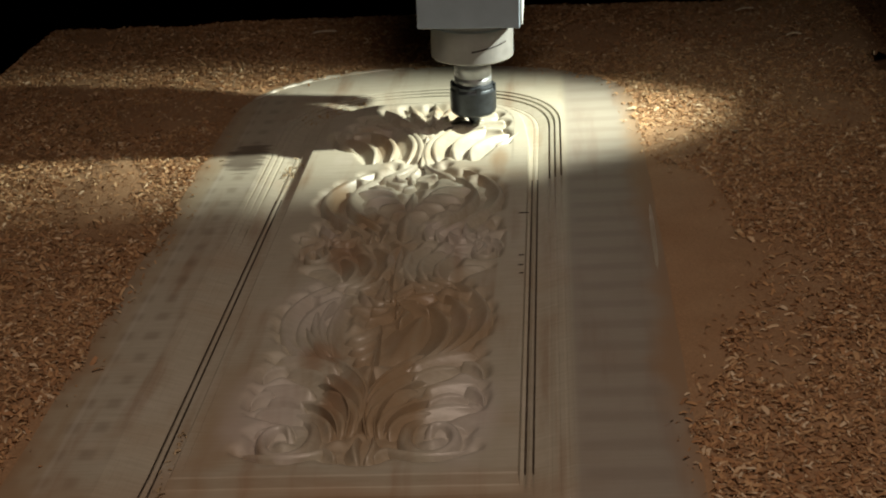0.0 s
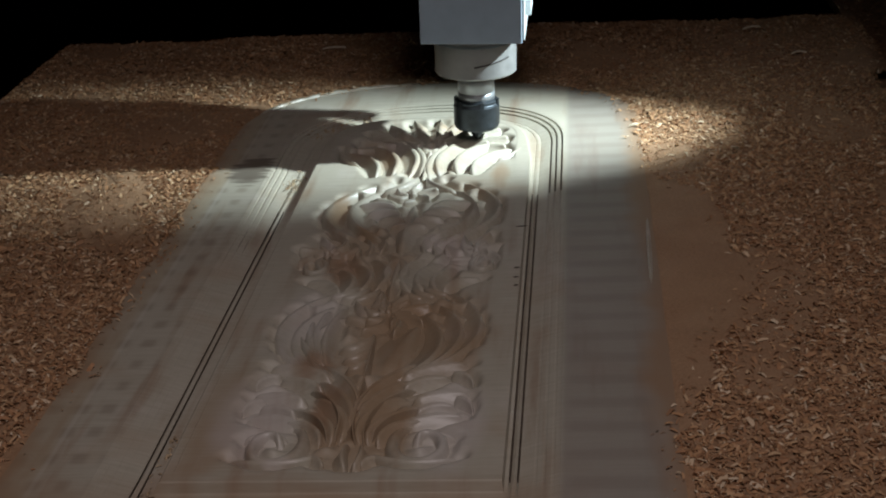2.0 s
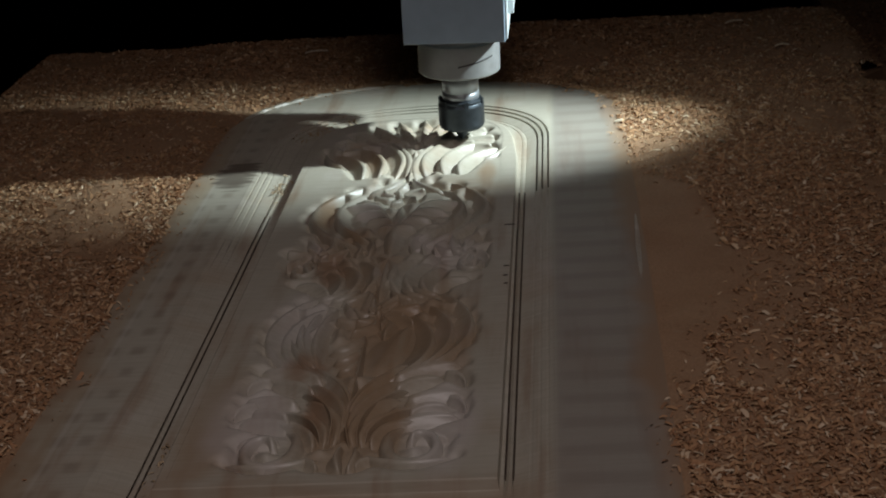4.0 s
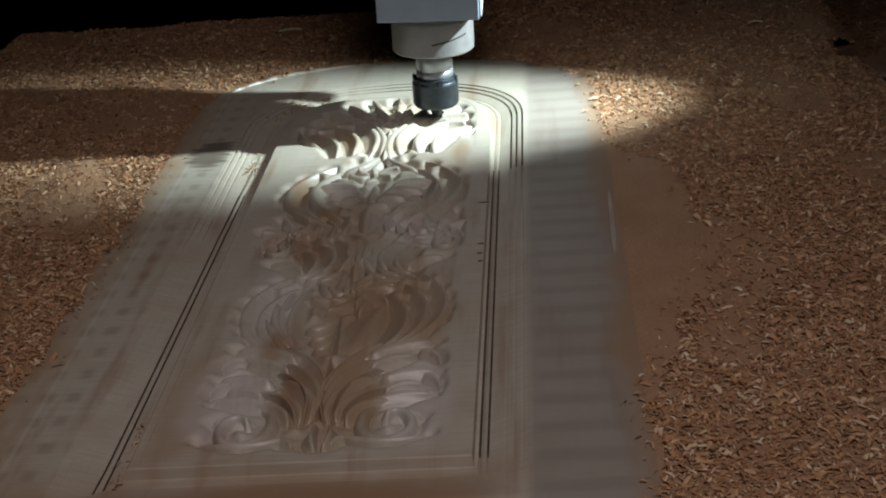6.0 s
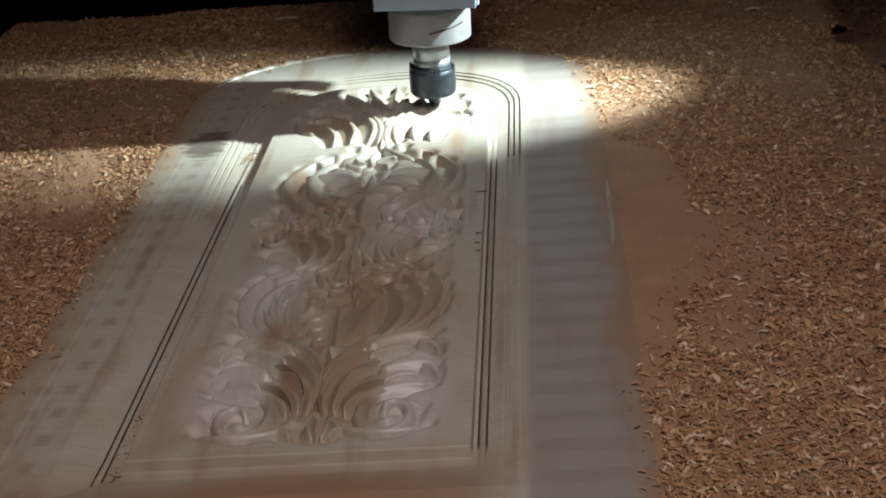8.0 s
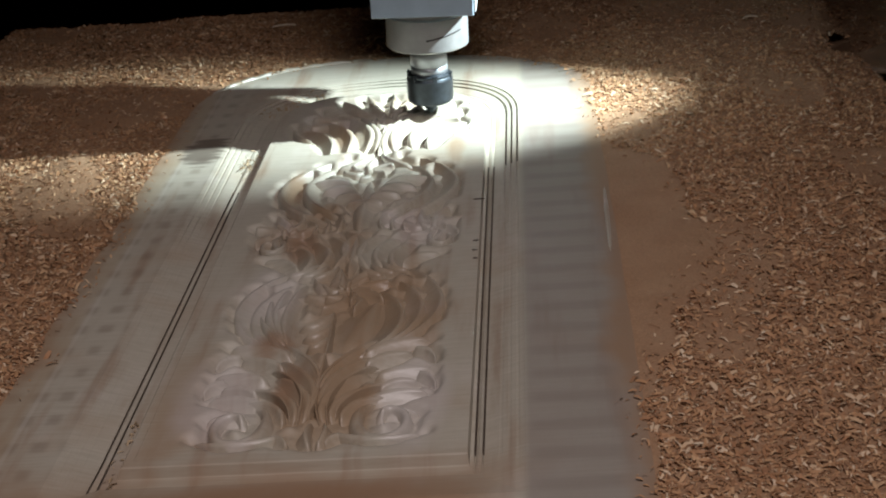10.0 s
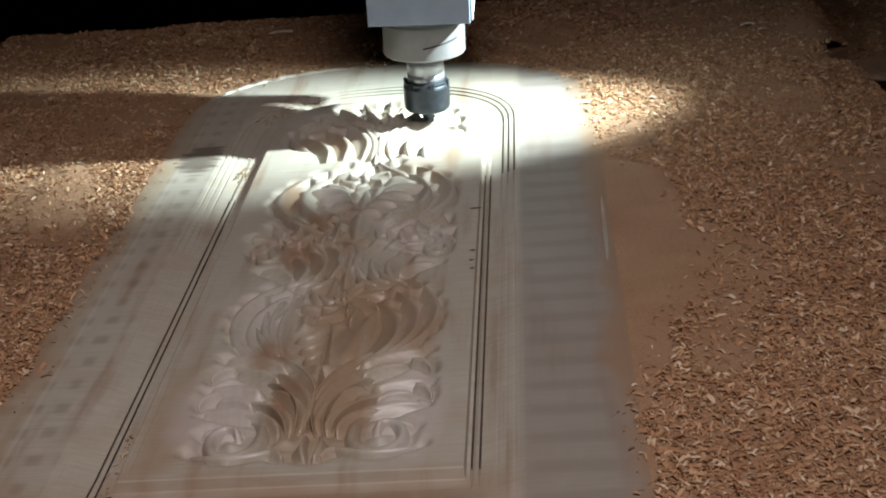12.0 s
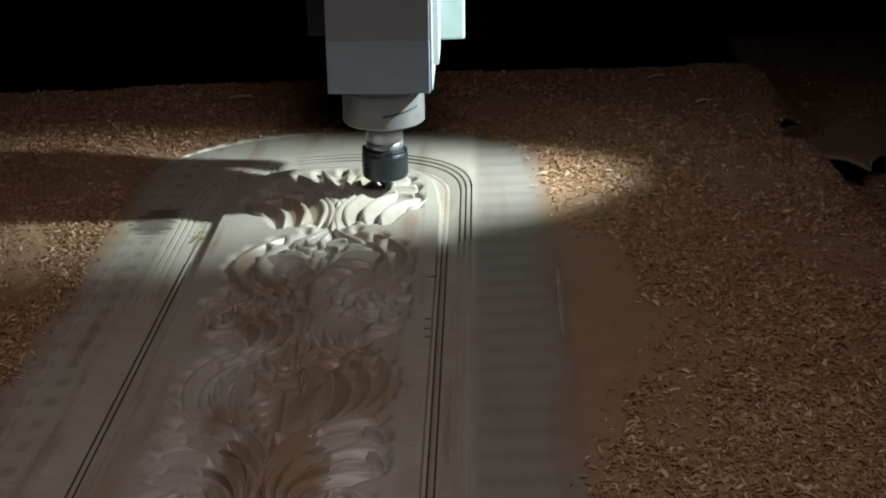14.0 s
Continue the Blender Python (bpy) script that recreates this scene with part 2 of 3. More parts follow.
def tube(name, points, radius, mat, parent=None, label=""):
    """A round bar swept along points."""
    bm = bmesh.new()
    rings = []
    for i, p in enumerate(points):
        d = (points[min(i + 1, len(points) - 1)] - points[max(i - 1, 0)]).normalized()
        u = d.cross(Vector((0, 1, 0.1))).normalized()
        v = d.cross(u)
        rings.append([bm.verts.new(p + radius * (u * math.cos(a) + v * math.sin(a))) for a in [k * math.pi / 5 for k in range(10)]])
    for a, b in zip(rings, rings[1:]):
        for i in range(10):
            bm.faces.new((a[i], a[(i + 1) % 10], b[(i + 1) % 10], b[i]))
    bm.faces.new(rings[0][::-1]), bm.faces.new(rings[-1])
    return part(name, bm, mat, parent, label, True)


# ---- the dark workshop ----
tagged(part("floor", block(-3.5, 3.5, -3.5, 4.5, -0.95, -0.85), CONCRETE), "dusty dark concrete workshop floor under the machine", "floor", kind="structure")
tagged(part("wall_north", block(-3.5, 3.5, 4.5, 4.7, -0.85, 2.6), WALL), "dark unlit workshop wall behind the machine", "wall", kind="structure")
tagged(part("wall_south", block(-3.5, 3.5, -3.7, -3.5, -0.85, 2.6), WALL), "dark unlit workshop wall", "wall", kind="structure")
tagged(part("wall_west", block(-3.7, -3.5, -3.7, 4.7, -0.85, 2.6), WALL), "dark unlit workshop wall", "wall", kind="structure")
tagged(part("wall_east", block(3.5, 3.7, -3.7, 4.7, -0.85, 2.6), WALL), "dark unlit workshop wall", "wall", kind="structure")
tagged(part("ceiling", block(-3.7, 3.7, -3.7, 4.7, 2.6, 2.7), WALL), "dark workshop ceiling", "ceiling", kind="structure")

# ---- router bench ----
NOTCH = ((0.606, 0.928), (0.592, 1.004))      # inner corners of the piece broken out of the right edge


def broken_out(x, y):
    return x > 0.592 and 0.900 + (0.634 - x) * 1.0 < y < 1.045 - (0.634 - x) * 0.95


bench = tagged(new("router_bench"), "brown board router bench on dark iron base under chips", "bench")
bm = bmesh.new()
sheet = bm.faces.new([bm.verts.new((x, y, -0.034)) for x, y in ((-0.672, -0.75), (0.634, -0.75), (0.634, 0.900), (*NOTCH[0],), (*NOTCH[1],), (0.634, 1.045), (0.634, 1.365), (-0.672, 1.365))])
top = bmesh.ops.extrude_face_region(bm, geom=[sheet])
bmesh.ops.translate(bm, vec=(0, 0, 0.020), verts=[v for v in top["geom"] if isinstance(v, bmesh.types.BMVert)])
part("bench_top", bm, BOARD, bench, "brown bench board with a broken notch")
part("base", block(-0.60, 0.58, -0.70, 1.30, -0.85, -0.034, 0.004), IRON, bench, "dark iron base")
side_tray = tagged(new("side_tray"), "low tray beside the bench, covered in brown sawdust", "tray")
part("tray_floor", block(0.640, 1.45, -0.40, 1.75, -0.062, -0.045, 0.002), DUST, side_tray, "tray floor under brown sawdust")
for y in (-0.38, 1.68):
    part("tray_leg", block(0.68, 0.72, y, y + 0.04, -0.85, -0.062), IRON, side_tray)
    part("tray_leg", block(1.36, 1.40, y, y + 0.04, -0.85, -0.062), IRON, side_tray)

# ---- the carved panel ----
panel = tagged(new("carved_door_panel"), "pale wooden door panel with half-carved leaf ornament and arched moulding", "carved panel")
HALF, LEFT, FOOT, SPRING, RISE, POWER = 0.142, 0.147, -0.014, 0.792, 0.128, 2.4


def frame_path():
    """The inner groove of the moulding as points with outward normals: up the right side, over the arch, down the left."""
    pts = [(HALF, FOOT + (SPRING - FOOT) * k / 24) for k in range(24)]
    for k in range(49):
        a = math.pi * k / 48
        c, s = math.cos(a), math.sin(a)
        pts.append(((HALF if c > 0 else LEFT) * math.copysign(abs(c) ** (2 / POWER), c), SPRING + RISE * abs(s) ** (2 / POWER)))
    pts += [(-LEFT, SPRING + (FOOT - SPRING) * k / 24) for k in range(1, 25)]
    pts += [(-LEFT + (HALF + LEFT) * k / 8, FOOT) for k in range(1, 8)]
    out = []
    for i, p in enumerate(pts):
        a, b = Vector(pts[i - 1]), Vector(pts[(i + 1) % len(pts)])
        q = Vector(p)
        n1, n2 = (q - a).normalized(), (b - q).normalized()
        n1, n2 = Vector((n1.y, -n1.x)), Vector((n2.y, -n2.x))
        m = (n1 + n2).normalized()
        out.append((q, m / max(0.5, m.dot(n1))))
    return out


# outwards from the groove, and the depth there
PROFILE = [(-0.0265, 0.0), (-0.0195, 0.0), (-0.0180, -0.0008), (-0.0150, -0.0080), (-0.0140, -0.0086), (-0.0041, -0.0092), (-0.0038, -0.0126), (-0.0026, -0.0126), (-0.0023, -0.0090), (0.0, -0.0068),
           (0.0021, -0.0090), (0.0024, -0.0126), (0.0035, -0.0126), (0.0038, -0.0092), (0.0100, -0.0072), (0.0150, -0.0056), (0.0154, -0.0086), (0.0172, -0.0086), (0.0176, -0.0046), (0.0216, -0.0032),
           (0.0220, -0.0068), (0.0238, -0.0068), (0.0242, -0.0022), (0.0284, -0.0010), (0.0288, -0.0052), (0.0306, -0.0052), (0.0310, -0.0004), (0.0354, 0.0)]
LOW = -0.0092                                 # the moulding's floor
path = frame_path()
N = len(path)


def inward(d, q):
    """On the right the raised field reaches almost to the inner groove."""
    if q.x > 0.1 and -0.026 < d < -0.0045:
        return d + 0.75 * (-0.0045 - d) * min(1.0, max(0.0, (0.84 - q.y) / 0.12))
    return d


def ring(d, z):
    """One line of the moulding: the outer grooves run shallow towards the foot, and the foot rail has none."""
    out = []
    for q, m in path:
        h = z
        if -0.0042 < d < 0.0037:
            fade = min(1.0, max(0.12, (0.70 - q.y) / 0.2))
            h = LOW + (z - LOW) * fade
        if d > 0.0037:
            plain_z = LOW * (1 - (d - 0.0037) / 0.0317)
            h = plain_z + (z - plain_z) * min(1.0 if q.x > 0 else 0.4, max(0.06, (q.y - 0.40) / 0.22))
        if q.y < FOOT + 0.001 and d > -0.0042:
            h = LOW * (1 - (d + 0.0042) / 0.0396)
        out.append((q.x + m.x * inward(d, q), q.y + m.y * d, h))
    return out


def shaded_grooves(ob):
    """Paints the shade inside the moulding's grooves as dark faces, on the stretches that look dark."""
    ob.data.materials.append(GROOVE_SHADE)
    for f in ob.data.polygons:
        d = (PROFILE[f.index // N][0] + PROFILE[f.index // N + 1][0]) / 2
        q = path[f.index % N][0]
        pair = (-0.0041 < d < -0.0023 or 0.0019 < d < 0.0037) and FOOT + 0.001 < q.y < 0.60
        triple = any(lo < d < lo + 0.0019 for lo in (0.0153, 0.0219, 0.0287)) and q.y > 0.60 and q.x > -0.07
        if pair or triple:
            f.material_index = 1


def strip(rings):
    verts = [v for r in rings for v in r]
    faces = [(k * N + i, (k + 1) * N + i, (k + 1) * N + (i + 1) % N, k * N + (i + 1) % N) for k in range(len(rings) - 1) for i in range(N)]
    return verts, faces


BX, BY0, BS, BRISE = 0.268, -0.42, 0.86, 0.195


def half_width(x):
    """The board reaches a little less far to the left of the panel's middle."""
    return BX if x > 0 else BX - 0.012


def rim_point(q):
    """The board's outline in the direction of q from the panel's middle."""
    c = Vector((0.0, 0.4))
    d = (q - c).normalized()
    t = 0.05
    while t < 1.5:
        p = c + d * t
        inside = abs(p.x) < half_width(p.x) and p.y > BY0 and (p.y < BS or (abs(p.x) / half_width(p.x)) ** 2.2 + ((p.y - BS) / BRISE) ** 2.2 < 1)
        if not inside:
            break
        t += 0.002
    return c + d * t


outline = [rim_point(q + m * 0.0354) for q, m in path]
verts, faces = strip([ring(0.0354, 0.0), [(p.x, p.y, 0.0) for p in outline], [(p.x, p.y, -0.0142) for p in outline]])
mesh("border", verts, faces, WOOD, panel, "flat pale border with dark bars and dust")
verts, faces = strip([ring(d, z) for d, z in PROFILE])
shaded_grooves(mesh("moulding", verts, faces, WOOD, panel, "grooved pale wooden moulding"))
mesh("underside", [(p.x, p.y, -0.0142) for p in outline], [tuple(range(N))[::-1]], WOOD, panel)

MID = 0.008                                   # the ornament's own middle line


SUNK = 0.0095                                 # the ornament is cut into the board, its ridges about flush
SLIM = 1.0
footprint = []                                # discs that the cutter has cleared


def leaf(name, x0, y0, x1, y1, bend, width, high, lean=0.6, both=True, sides=None, under=None, pointed=False):
    """A carved leaf from its root to its tip, bowed by bend times its length: a hollow flank that climbs to a crest, steep behind it."""
    for side in sides or ((1, -1) if both else (1,)):
        a, b = Vector((MID + SLIM * side * x0, y0)), Vector((MID + SLIM * side * x1, y1))
        along = b - a
        across = Vector((-along.y, along.x)) * side
        c = (a + b) / 2 + across * bend
        n, k = 16, 9
        verts, faces = [], []
        for i in range(n + 1):
            t = i / n
            p = a * (1 - t) ** 2 + c * 2 * t * (1 - t) + b * t * t
            d = ((c - a) * (1 - t) + (b - c) * t).normalized()
            u = Vector((-d.y, d.x)) * side
            w = width * (0.20 + 0.80 * math.sin(math.pi * min(1, t * 1.02) ** 0.8) ** 0.8) * (1 - 0.3 * t ** 3)
            if pointed:
                w = width * (0.12 + 0.88 * min(t / 0.42, (1 - t) / 0.58) ** 0.85)
            h = (high * (0.55 + 0.45 * t) if pointed else high * (0.40 + 0.60 * math.sin(math.pi * (0.15 + 0.75 * t)) ** 0.9)) * min(1.0, t * 9) * min(1.0, (1 - t) * 12)
            if i % 2 == 0:
                footprint.append((p.x, p.y, w / 2))
            for j in range(k):
                s = j / (k - 1) * 2 - 1
                if s <= lean:
                    z = h * ((s + 1) / (lean + 1)) ** (1.7 if lean > 0 else 0.8)
                else:
                    z = h * ((1 - s) / (1 - lean)) ** (0.8 if lean > 0 else 1.7)
                q = p + u * (s * w / 2)
                verts.append((q.x, q.y, z - SUNK - (0.002 if abs(s) == 1 else 0.0)))
        for i in range(n):
            for j in range(k - 1):
                f = (i * k + j, (i + 1) * k + j, (i + 1) * k + j + 1, i * k + j + 1)
                faces.append(f if side > 0 else f[::-1])
        mesh(name, verts, faces, CARVED, under or panel, "", True)


def scroll(name, x, y, r, turns, width, high, start, both=True):
    """A carved volute: a rounded ridge that winds inwards."""
    for side in ((1, -1) if both else (1,)):
        n, k = 44, 7
        verts, faces = [], []
        for i in range(n + 1):
            t = i / n
            a = radians(start) + turns * 2 * math.pi * t
            rr = r * (1 - 0.78 * t)
            p = Vector((MID + SLIM * side * (x + rr * math.cos(a)), y + 1.3 * rr * math.sin(a)))
            u = Vector((side * math.cos(a), math.sin(a)))
            w = width * (1 - 0.5 * t) * (0.3 + 0.7 * min(1, t * 5))
            if i % 3 == 0:
                footprint.append((p.x, p.y, w / 2 + 0.002))
            for j in range(k):
                s = j / (k - 1) * 2 - 1
                q = p + u * (s * w / 2)
                verts.append((q.x, q.y, high * min(1.0, t * 8) * min(1.0, (1 - t) * 8) * math.sqrt(max(0, 1 - s * s)) * (0.7 + 0.3 * t) - SUNK - (0.002 if abs(s) == 1 else 0)))
        for i in range(n):
            for j in range(k - 1):
                f = (i * k + j, i * k + j + 1, (i + 1) * k + j + 1, (i + 1) * k + j)
                faces.append(f if side > 0 else f[::-1])
        mesh(name, verts, faces, CARVED, panel, "", True)


def flower(x, y, rows, both=True, squash=1.35, bend=0.14, lean=0.5):
    """A blossom: a domed eye with rows of petals (reach, count, width, height, turn) round it."""
    for side in ((1, -1) if both else (1,)):
        bm = bmesh.new()
        bmesh.ops.create_uvsphere(bm, u_segments=16, v_segments=8, radius=1, matrix=Matrix.LocRotScale((MID + SLIM * side * x, y, -SUNK), None, (0.0048, 0.0062, 0.0105)))
        eye = part("blossom", bm, CARVED, panel, "carved blossom with pointed petals", True)
        for r, petals, width, high, turn in rows:
            for i in range(petals):
                a = radians(turn + 360.0 * i / petals)
                c, s = math.cos(a), math.sin(a)
                leaf("petal", x + 0.1 * r * c, y + 0.1 * r * s * squash, x + r * c, y + r * s * squash, bend, width, high, lean, sides=(side,), under=eye, pointed=True)


# crown of pointed petals under the cutter: three staggered rows that open upwards
for reach, count, root, width, turn in ((0.098, 11, 0.058, 0.030, -14), (0.074, 9, 0.034, 0.030, -6), (0.050, 7, 0.014, 0.027, 2)):
    for i in range(count):
        a = radians(turn + (180 - 2 * turn) * i / (count - 1))
        c, s = math.cos(a), math.sin(a)
        bow = 0.10 if c > 0.02 else -0.10
        leaf("petal", root * c, 0.796 + root * s, reach * c, 0.796 + reach * 0.97 * s, bow, width, 0.0112, 0.25 if c > 0.02 else -0.25, False, pointed=True)
# paired plumes below the crown, hooked outwards at their heads
leaf("plume", 0.010, 0.674, 0.046, 0.818, 0.18, 0.028, 0.0128, 0.6)
leaf("plume", 0.022, 0.684, 0.078, 0.820, 0.34, 0.028, 0.0128, 0.6)
leaf("plume", 0.044, 0.684, 0.094, 0.796, 0.35, 0.027, 0.0128, 0.6)
leaf("plume", 0.062, 0.680, 0.110, 0.768, 0.32, 0.025, 0.0124, 0.6)
leaf("plume", 0.0, 0.660, 0.0, 0.782, 0.0, 0.016, 0.0095, 0.0, False)
leaf("plume", 0.080, 0.724, 0.114, 0.784, -0.22, 0.020, 0.0121, -0.4)
# lyre-shaped crest: two bowed arms, a smooth tongue between them, a row of teeth along each arm
leaf("crest_leaf", 0.014, 0.458, 0.030, 0.664, -0.66, 0.030, 0.0128, -0.55)
leaf("crest_leaf", 0.014, 0.482, 0.036, 0.636, -0.50, 0.024, 0.0130, -0.6)
leaf("crest_leaf", 0.048, 0.624, 0.004, 0.676, 0.22, 0.022, 0.0120, 0.5)
for k in range(4):
    leaf("crest_tooth", 0.004 + 0.005 * k, 0.498 + 0.018 * k, 0.022 + 0.016 * k, 0.516 + 0.021 * k, 0.46, 0.024, 0.0126, 0.7)
leaf("tongue", 0.0, 0.448, 0.0, 0.596, 0.0, 0.028, 0.0096, 0.1, False)
flower(-0.006, 0.618, [(0.031, 6, 0.023, 0.0112, 12)], False, 1.05)
# side blossoms and the leaves between them
flower(0.078, 0.450, [(0.034, 7, 0.025, 0.0110, 10), (0.015, 5, 0.012, 0.0120, 40)])
scroll("scroll", 0.088, 0.416, 0.017, 1.2, 0.010, 0.0095, 60)
leaf("blade", 0.0, 0.340, 0.0, 0.446, 0.0, 0.018, 0.0100, 0.0, False)
for k in range(4):
    leaf("blade", 0.006 + 0.0155 * k, 0.362 - 0.005 * k, 0.018 + 0.0150 * k, 0.448 - 0.013 * k, 0.36, 0.025, 0.0112, 0.6)
for k in range(3):
    leaf("blade", 0.026 + 0.012 * k, 0.452 - 0.004 * k, 0.034 + 0.013 * k, 0.500 - 0.010 * k, 0.26, 0.014, 0.0095, 0.6)
leaf("blade", 0.052, 0.352, 0.090, 0.376, 0.28, 0.018, 0.0100, 0.5)
# great rosette with its curls
for k in range(3):
    leaf("curl", 0.018 + 0.006 * k, 0.172 + 0.003 * k, 0.030 + 0.011 * k, 0.304 + 0.026 * k, -0.42 - 0.04 * k, 0.028, 0.0102, -0.72)
for k in range(3):
    leaf("curl", 0.062 - 0.012 * k, 0.344 - 0.004 * k, 0.030 - 0.010 * k, 0.368 - 0.004 * k, 0.24, 0.020, 0.0100, 0.5)
flower(0.004, 0.304, [(0.042, 8, 0.030, 0.0106, 12), (0.027, 6, 0.021, 0.0118, 40), (0.012, 5, 0.011, 0.0125, 5)], False, 1.15, 0.2, 0.3)
for x1, y1, bow in ((0.072, 0.262, -0.10), (0.064, 0.296, -0.16), (0.050, 0.318, -0.18), (0.034, 0.326, -0.14)):
    leaf("curl", 0.036, 0.198, x1, y1, bow, 0.021, 0.0120, -0.4, sides=(-1,))
for k in range(3):
    leaf("curl", 0.034 - 0.006 * k, 0.232 - 0.020 * k, 0.004, 0.262 - 0.026 * k, 0.30, 0.028 - 0.004 * k, 0.0112, 0.45, sides=(-1,))
leaf("dish", 0.010, 0.188, 0.036, 0.286, 0.08, 0.046, 0.0062, -0.2, sides=(1,))
# stem and the fan of leaves at its foot
leaf("stem", -0.003, 0.058, -0.003, 0.262, -0.03, 0.0075, 0.0122, 0.2, False)
for x0, y0, x1, y1, bow, wide in ((0.004, 0.100, 0.048, 0.204, 0.20, 0.024), (0.007, 0.084, 0.044, 0.172, 0.24, 0.022), (0.010, 0.070, 0.042, 0.142, 0.28, 0.022), (0.017, 0.068, 0.052, 0.116, 0.34, 0.020), (0.025, 0.064, 0.060, 0.098, 0.36, 0.018)):
    leaf("fan_leaf", x0, y0, x1, y1, bow, wide, 0.0110, 0.6)
for k in range(3):
    leaf("rib", 0.008 + 0.005 * k, 0.062 + 0.004 * k, 0.036 + 0.012 * k, 0.192 - 0.036 * k, 0.30, 0.0056, 0.0124, 0.2)
# stacked lobes beside the fan, scrolls and ribbon at the foot
for x0, y0, x1, y1, bow, wide, high in ((0.030, 0.172, 0.090, 0.196, 0.16, 0.026, 0.0112), (0.034, 0.150, 0.076, 0.170, 0.22, 0.020, 0.0120), (0.044, 0.132, 0.094, 0.142, 0.10, 0.026, 0.0115),
                                         (0.050, 0.108, 0.084, 0.120, 0.26, 0.018, 0.0122), (0.042, 0.094, 0.092, 0.104, 0.14, 0.022, 0.0112)):
    leaf("lobe", x0, y0, x1, y1, bow, wide, high, 0.30)
leaf("lobe", 0.072, 0.178, 0.094, 0.158, 0.34, 0.014, 0.0114, 0.3)
leaf("lobe", 0.078, 0.136, 0.096, 0.114, 0.30, 0.013, 0.0108, 0.3)
scroll("scroll", 0.061, 0.063, 0.029, 1.2, 0.016, 0.0112, 100)
leaf("foot_leaf", 0.016, 0.052, 0.092, 0.044, -0.26, 0.017, 0.0108, -0.4)
leaf("foot_leaf", 0.050, 0.074, 0.086, 0.070, 0.12, 0.014, 0.0110, 0.4)
for turn in (-1, 1):
    leaf("bud_half", 0.006 + 0.003 * turn, 0.026, 0.006 + 0.004 * turn, 0.066, -0.30 * turn, 0.016, 0.0112, 0.3 * turn, False)
leaf("foot_leaf", 0.016, 0.030, 0.032, 0.044, 0.3, 0.012, 0.0100, 0.4)

# the field, sunk where the ornament is cut
fx = np.arange(-0.128, 0.1281, 0.002)
fy = np.arange(-0.002, 0.912, 0.002)
FX, FY = np.meshgrid(fx, fy)
clear = np.full(FX.shape, 1.0)
for px, py, pr in footprint:
    i0, i1 = int((px - pr - 0.012 + 0.128) / 0.002), int((px + pr + 0.012 + 0.128) / 0.002) + 2
    j0, j1 = int((py - pr - 0.012 + 0.002) / 0.002), int((py + pr + 0.012 + 0.002) / 0.002) + 2
    i0, j0 = max(i0, 0), max(j0, 0)
    sub = np.hypot(FX[j0:j1, i0:i1] - px, FY[j0:j1, i0:i1] - py) - pr
    clear[j0:j1, i0:i1] = np.minimum(clear[j0:j1, i0:i1], sub)
depth = np.clip((0.0075 - clear) / 0.0075, 0, 1)
depth = depth * depth * (3 - 2 * depth)
for axis in (0, 1):
    for _ in range(2):
        depth = sum(np.roll(depth, k, axis) for k in (-1, 0, 1)) / 3
outward = np.maximum(np.where(FX > 0, FX - HALF, -FX - LEFT), FOOT - FY)
nearest = np.full(FX.shape, 9.0)
for q, m in path[24:73]:
    dist = np.hypot(FX - q.x, FY - q.y)
    closer = (dist < nearest) & (FY > SPRING)
    nearest = np.where(closer, dist, nearest)
    outward = np.where(closer, (FX - q.x) * m.x + (FY - q.y) * m.y, outward)
inner = np.clip((-outward - 0.0270) / 0.010, 0, 1)
FZ = -0.0004 - SUNK * 0.92 * depth * inner * inner * (3 - 2 * inner)
FZ = np.where(outward > -0.0235, -0.013, FZ)
w, h = len(fx), len(fy)
verts = np.stack([FX, FY, FZ], -1).reshape(-1, 3).tolist()
faces = [(j * w + i, j * w + i + 1, (j + 1) * w + i + 1, (j + 1) * w + i) for j in range(h - 1) for i in range(w - 1)]
mesh("field", verts, faces, WOOD, panel, "pale wooden field with sunk ornament ground", True)

bm = bmesh.new()
ends = [p for p in outline if p.x < -0.03 and p.y > 0.93]
rows = []
for i, p in enumerate(ends):
    up = 0.0030 * math.sin(math.pi * (i + 0.5) / len(ends)) ** 0.5 * (0.75 + 0.25 * math.sin(i * 2.3))
    n = (p - Vector((0.0, 0.86))).normalized()
    rows.append([bm.verts.new((p.x + n.x * o, p.y + n.y * o, z)) for o, z in ((-0.005, -0.001), (-0.003, up), (0.001, up * 1.2), (0.004, -0.002))])
for a, b in zip(rows, rows[1:]):
    for k in range(3):
        bm.faces.new((a[k], a[k + 1], b[k + 1], b[k]))
part("cut_ridge", bm, CARVED, panel, "pale ridge left by the outline cut")

# torn marks beside the right groove, and the splintered rim
for x, y, w in ((0.1310, 0.504, 0.013), (0.1305, 0.395, 0.007), (0.1300, 0.372, 0.006), (0.131, 0.353, 0.005)):
    bm = bmesh.new()
    bmesh.ops.create_uvsphere(bm, u_segments=12, v_segments=6, radius=1, matrix=Matrix.LocRotScale((x, y, 0.0002), Euler((0, 0, 0.05)), (w / 2, 0.0015, 0.0004)))
    part("tear_mark", bm, SCAR, panel, "short dark tear in the wood")
bm = bmesh.new()
bmesh.ops.create_uvsphere(bm, u_segments=10, v_segments=10, radius=1, matrix=Matrix.LocRotScale((0.2625, 0.435, 0.0), Euler((0, 0, -0.02)), (0.0026, 0.085, 0.0014)))
part("splinter", bm, CARVED, panel, "pale raised splinter along the rim", True)

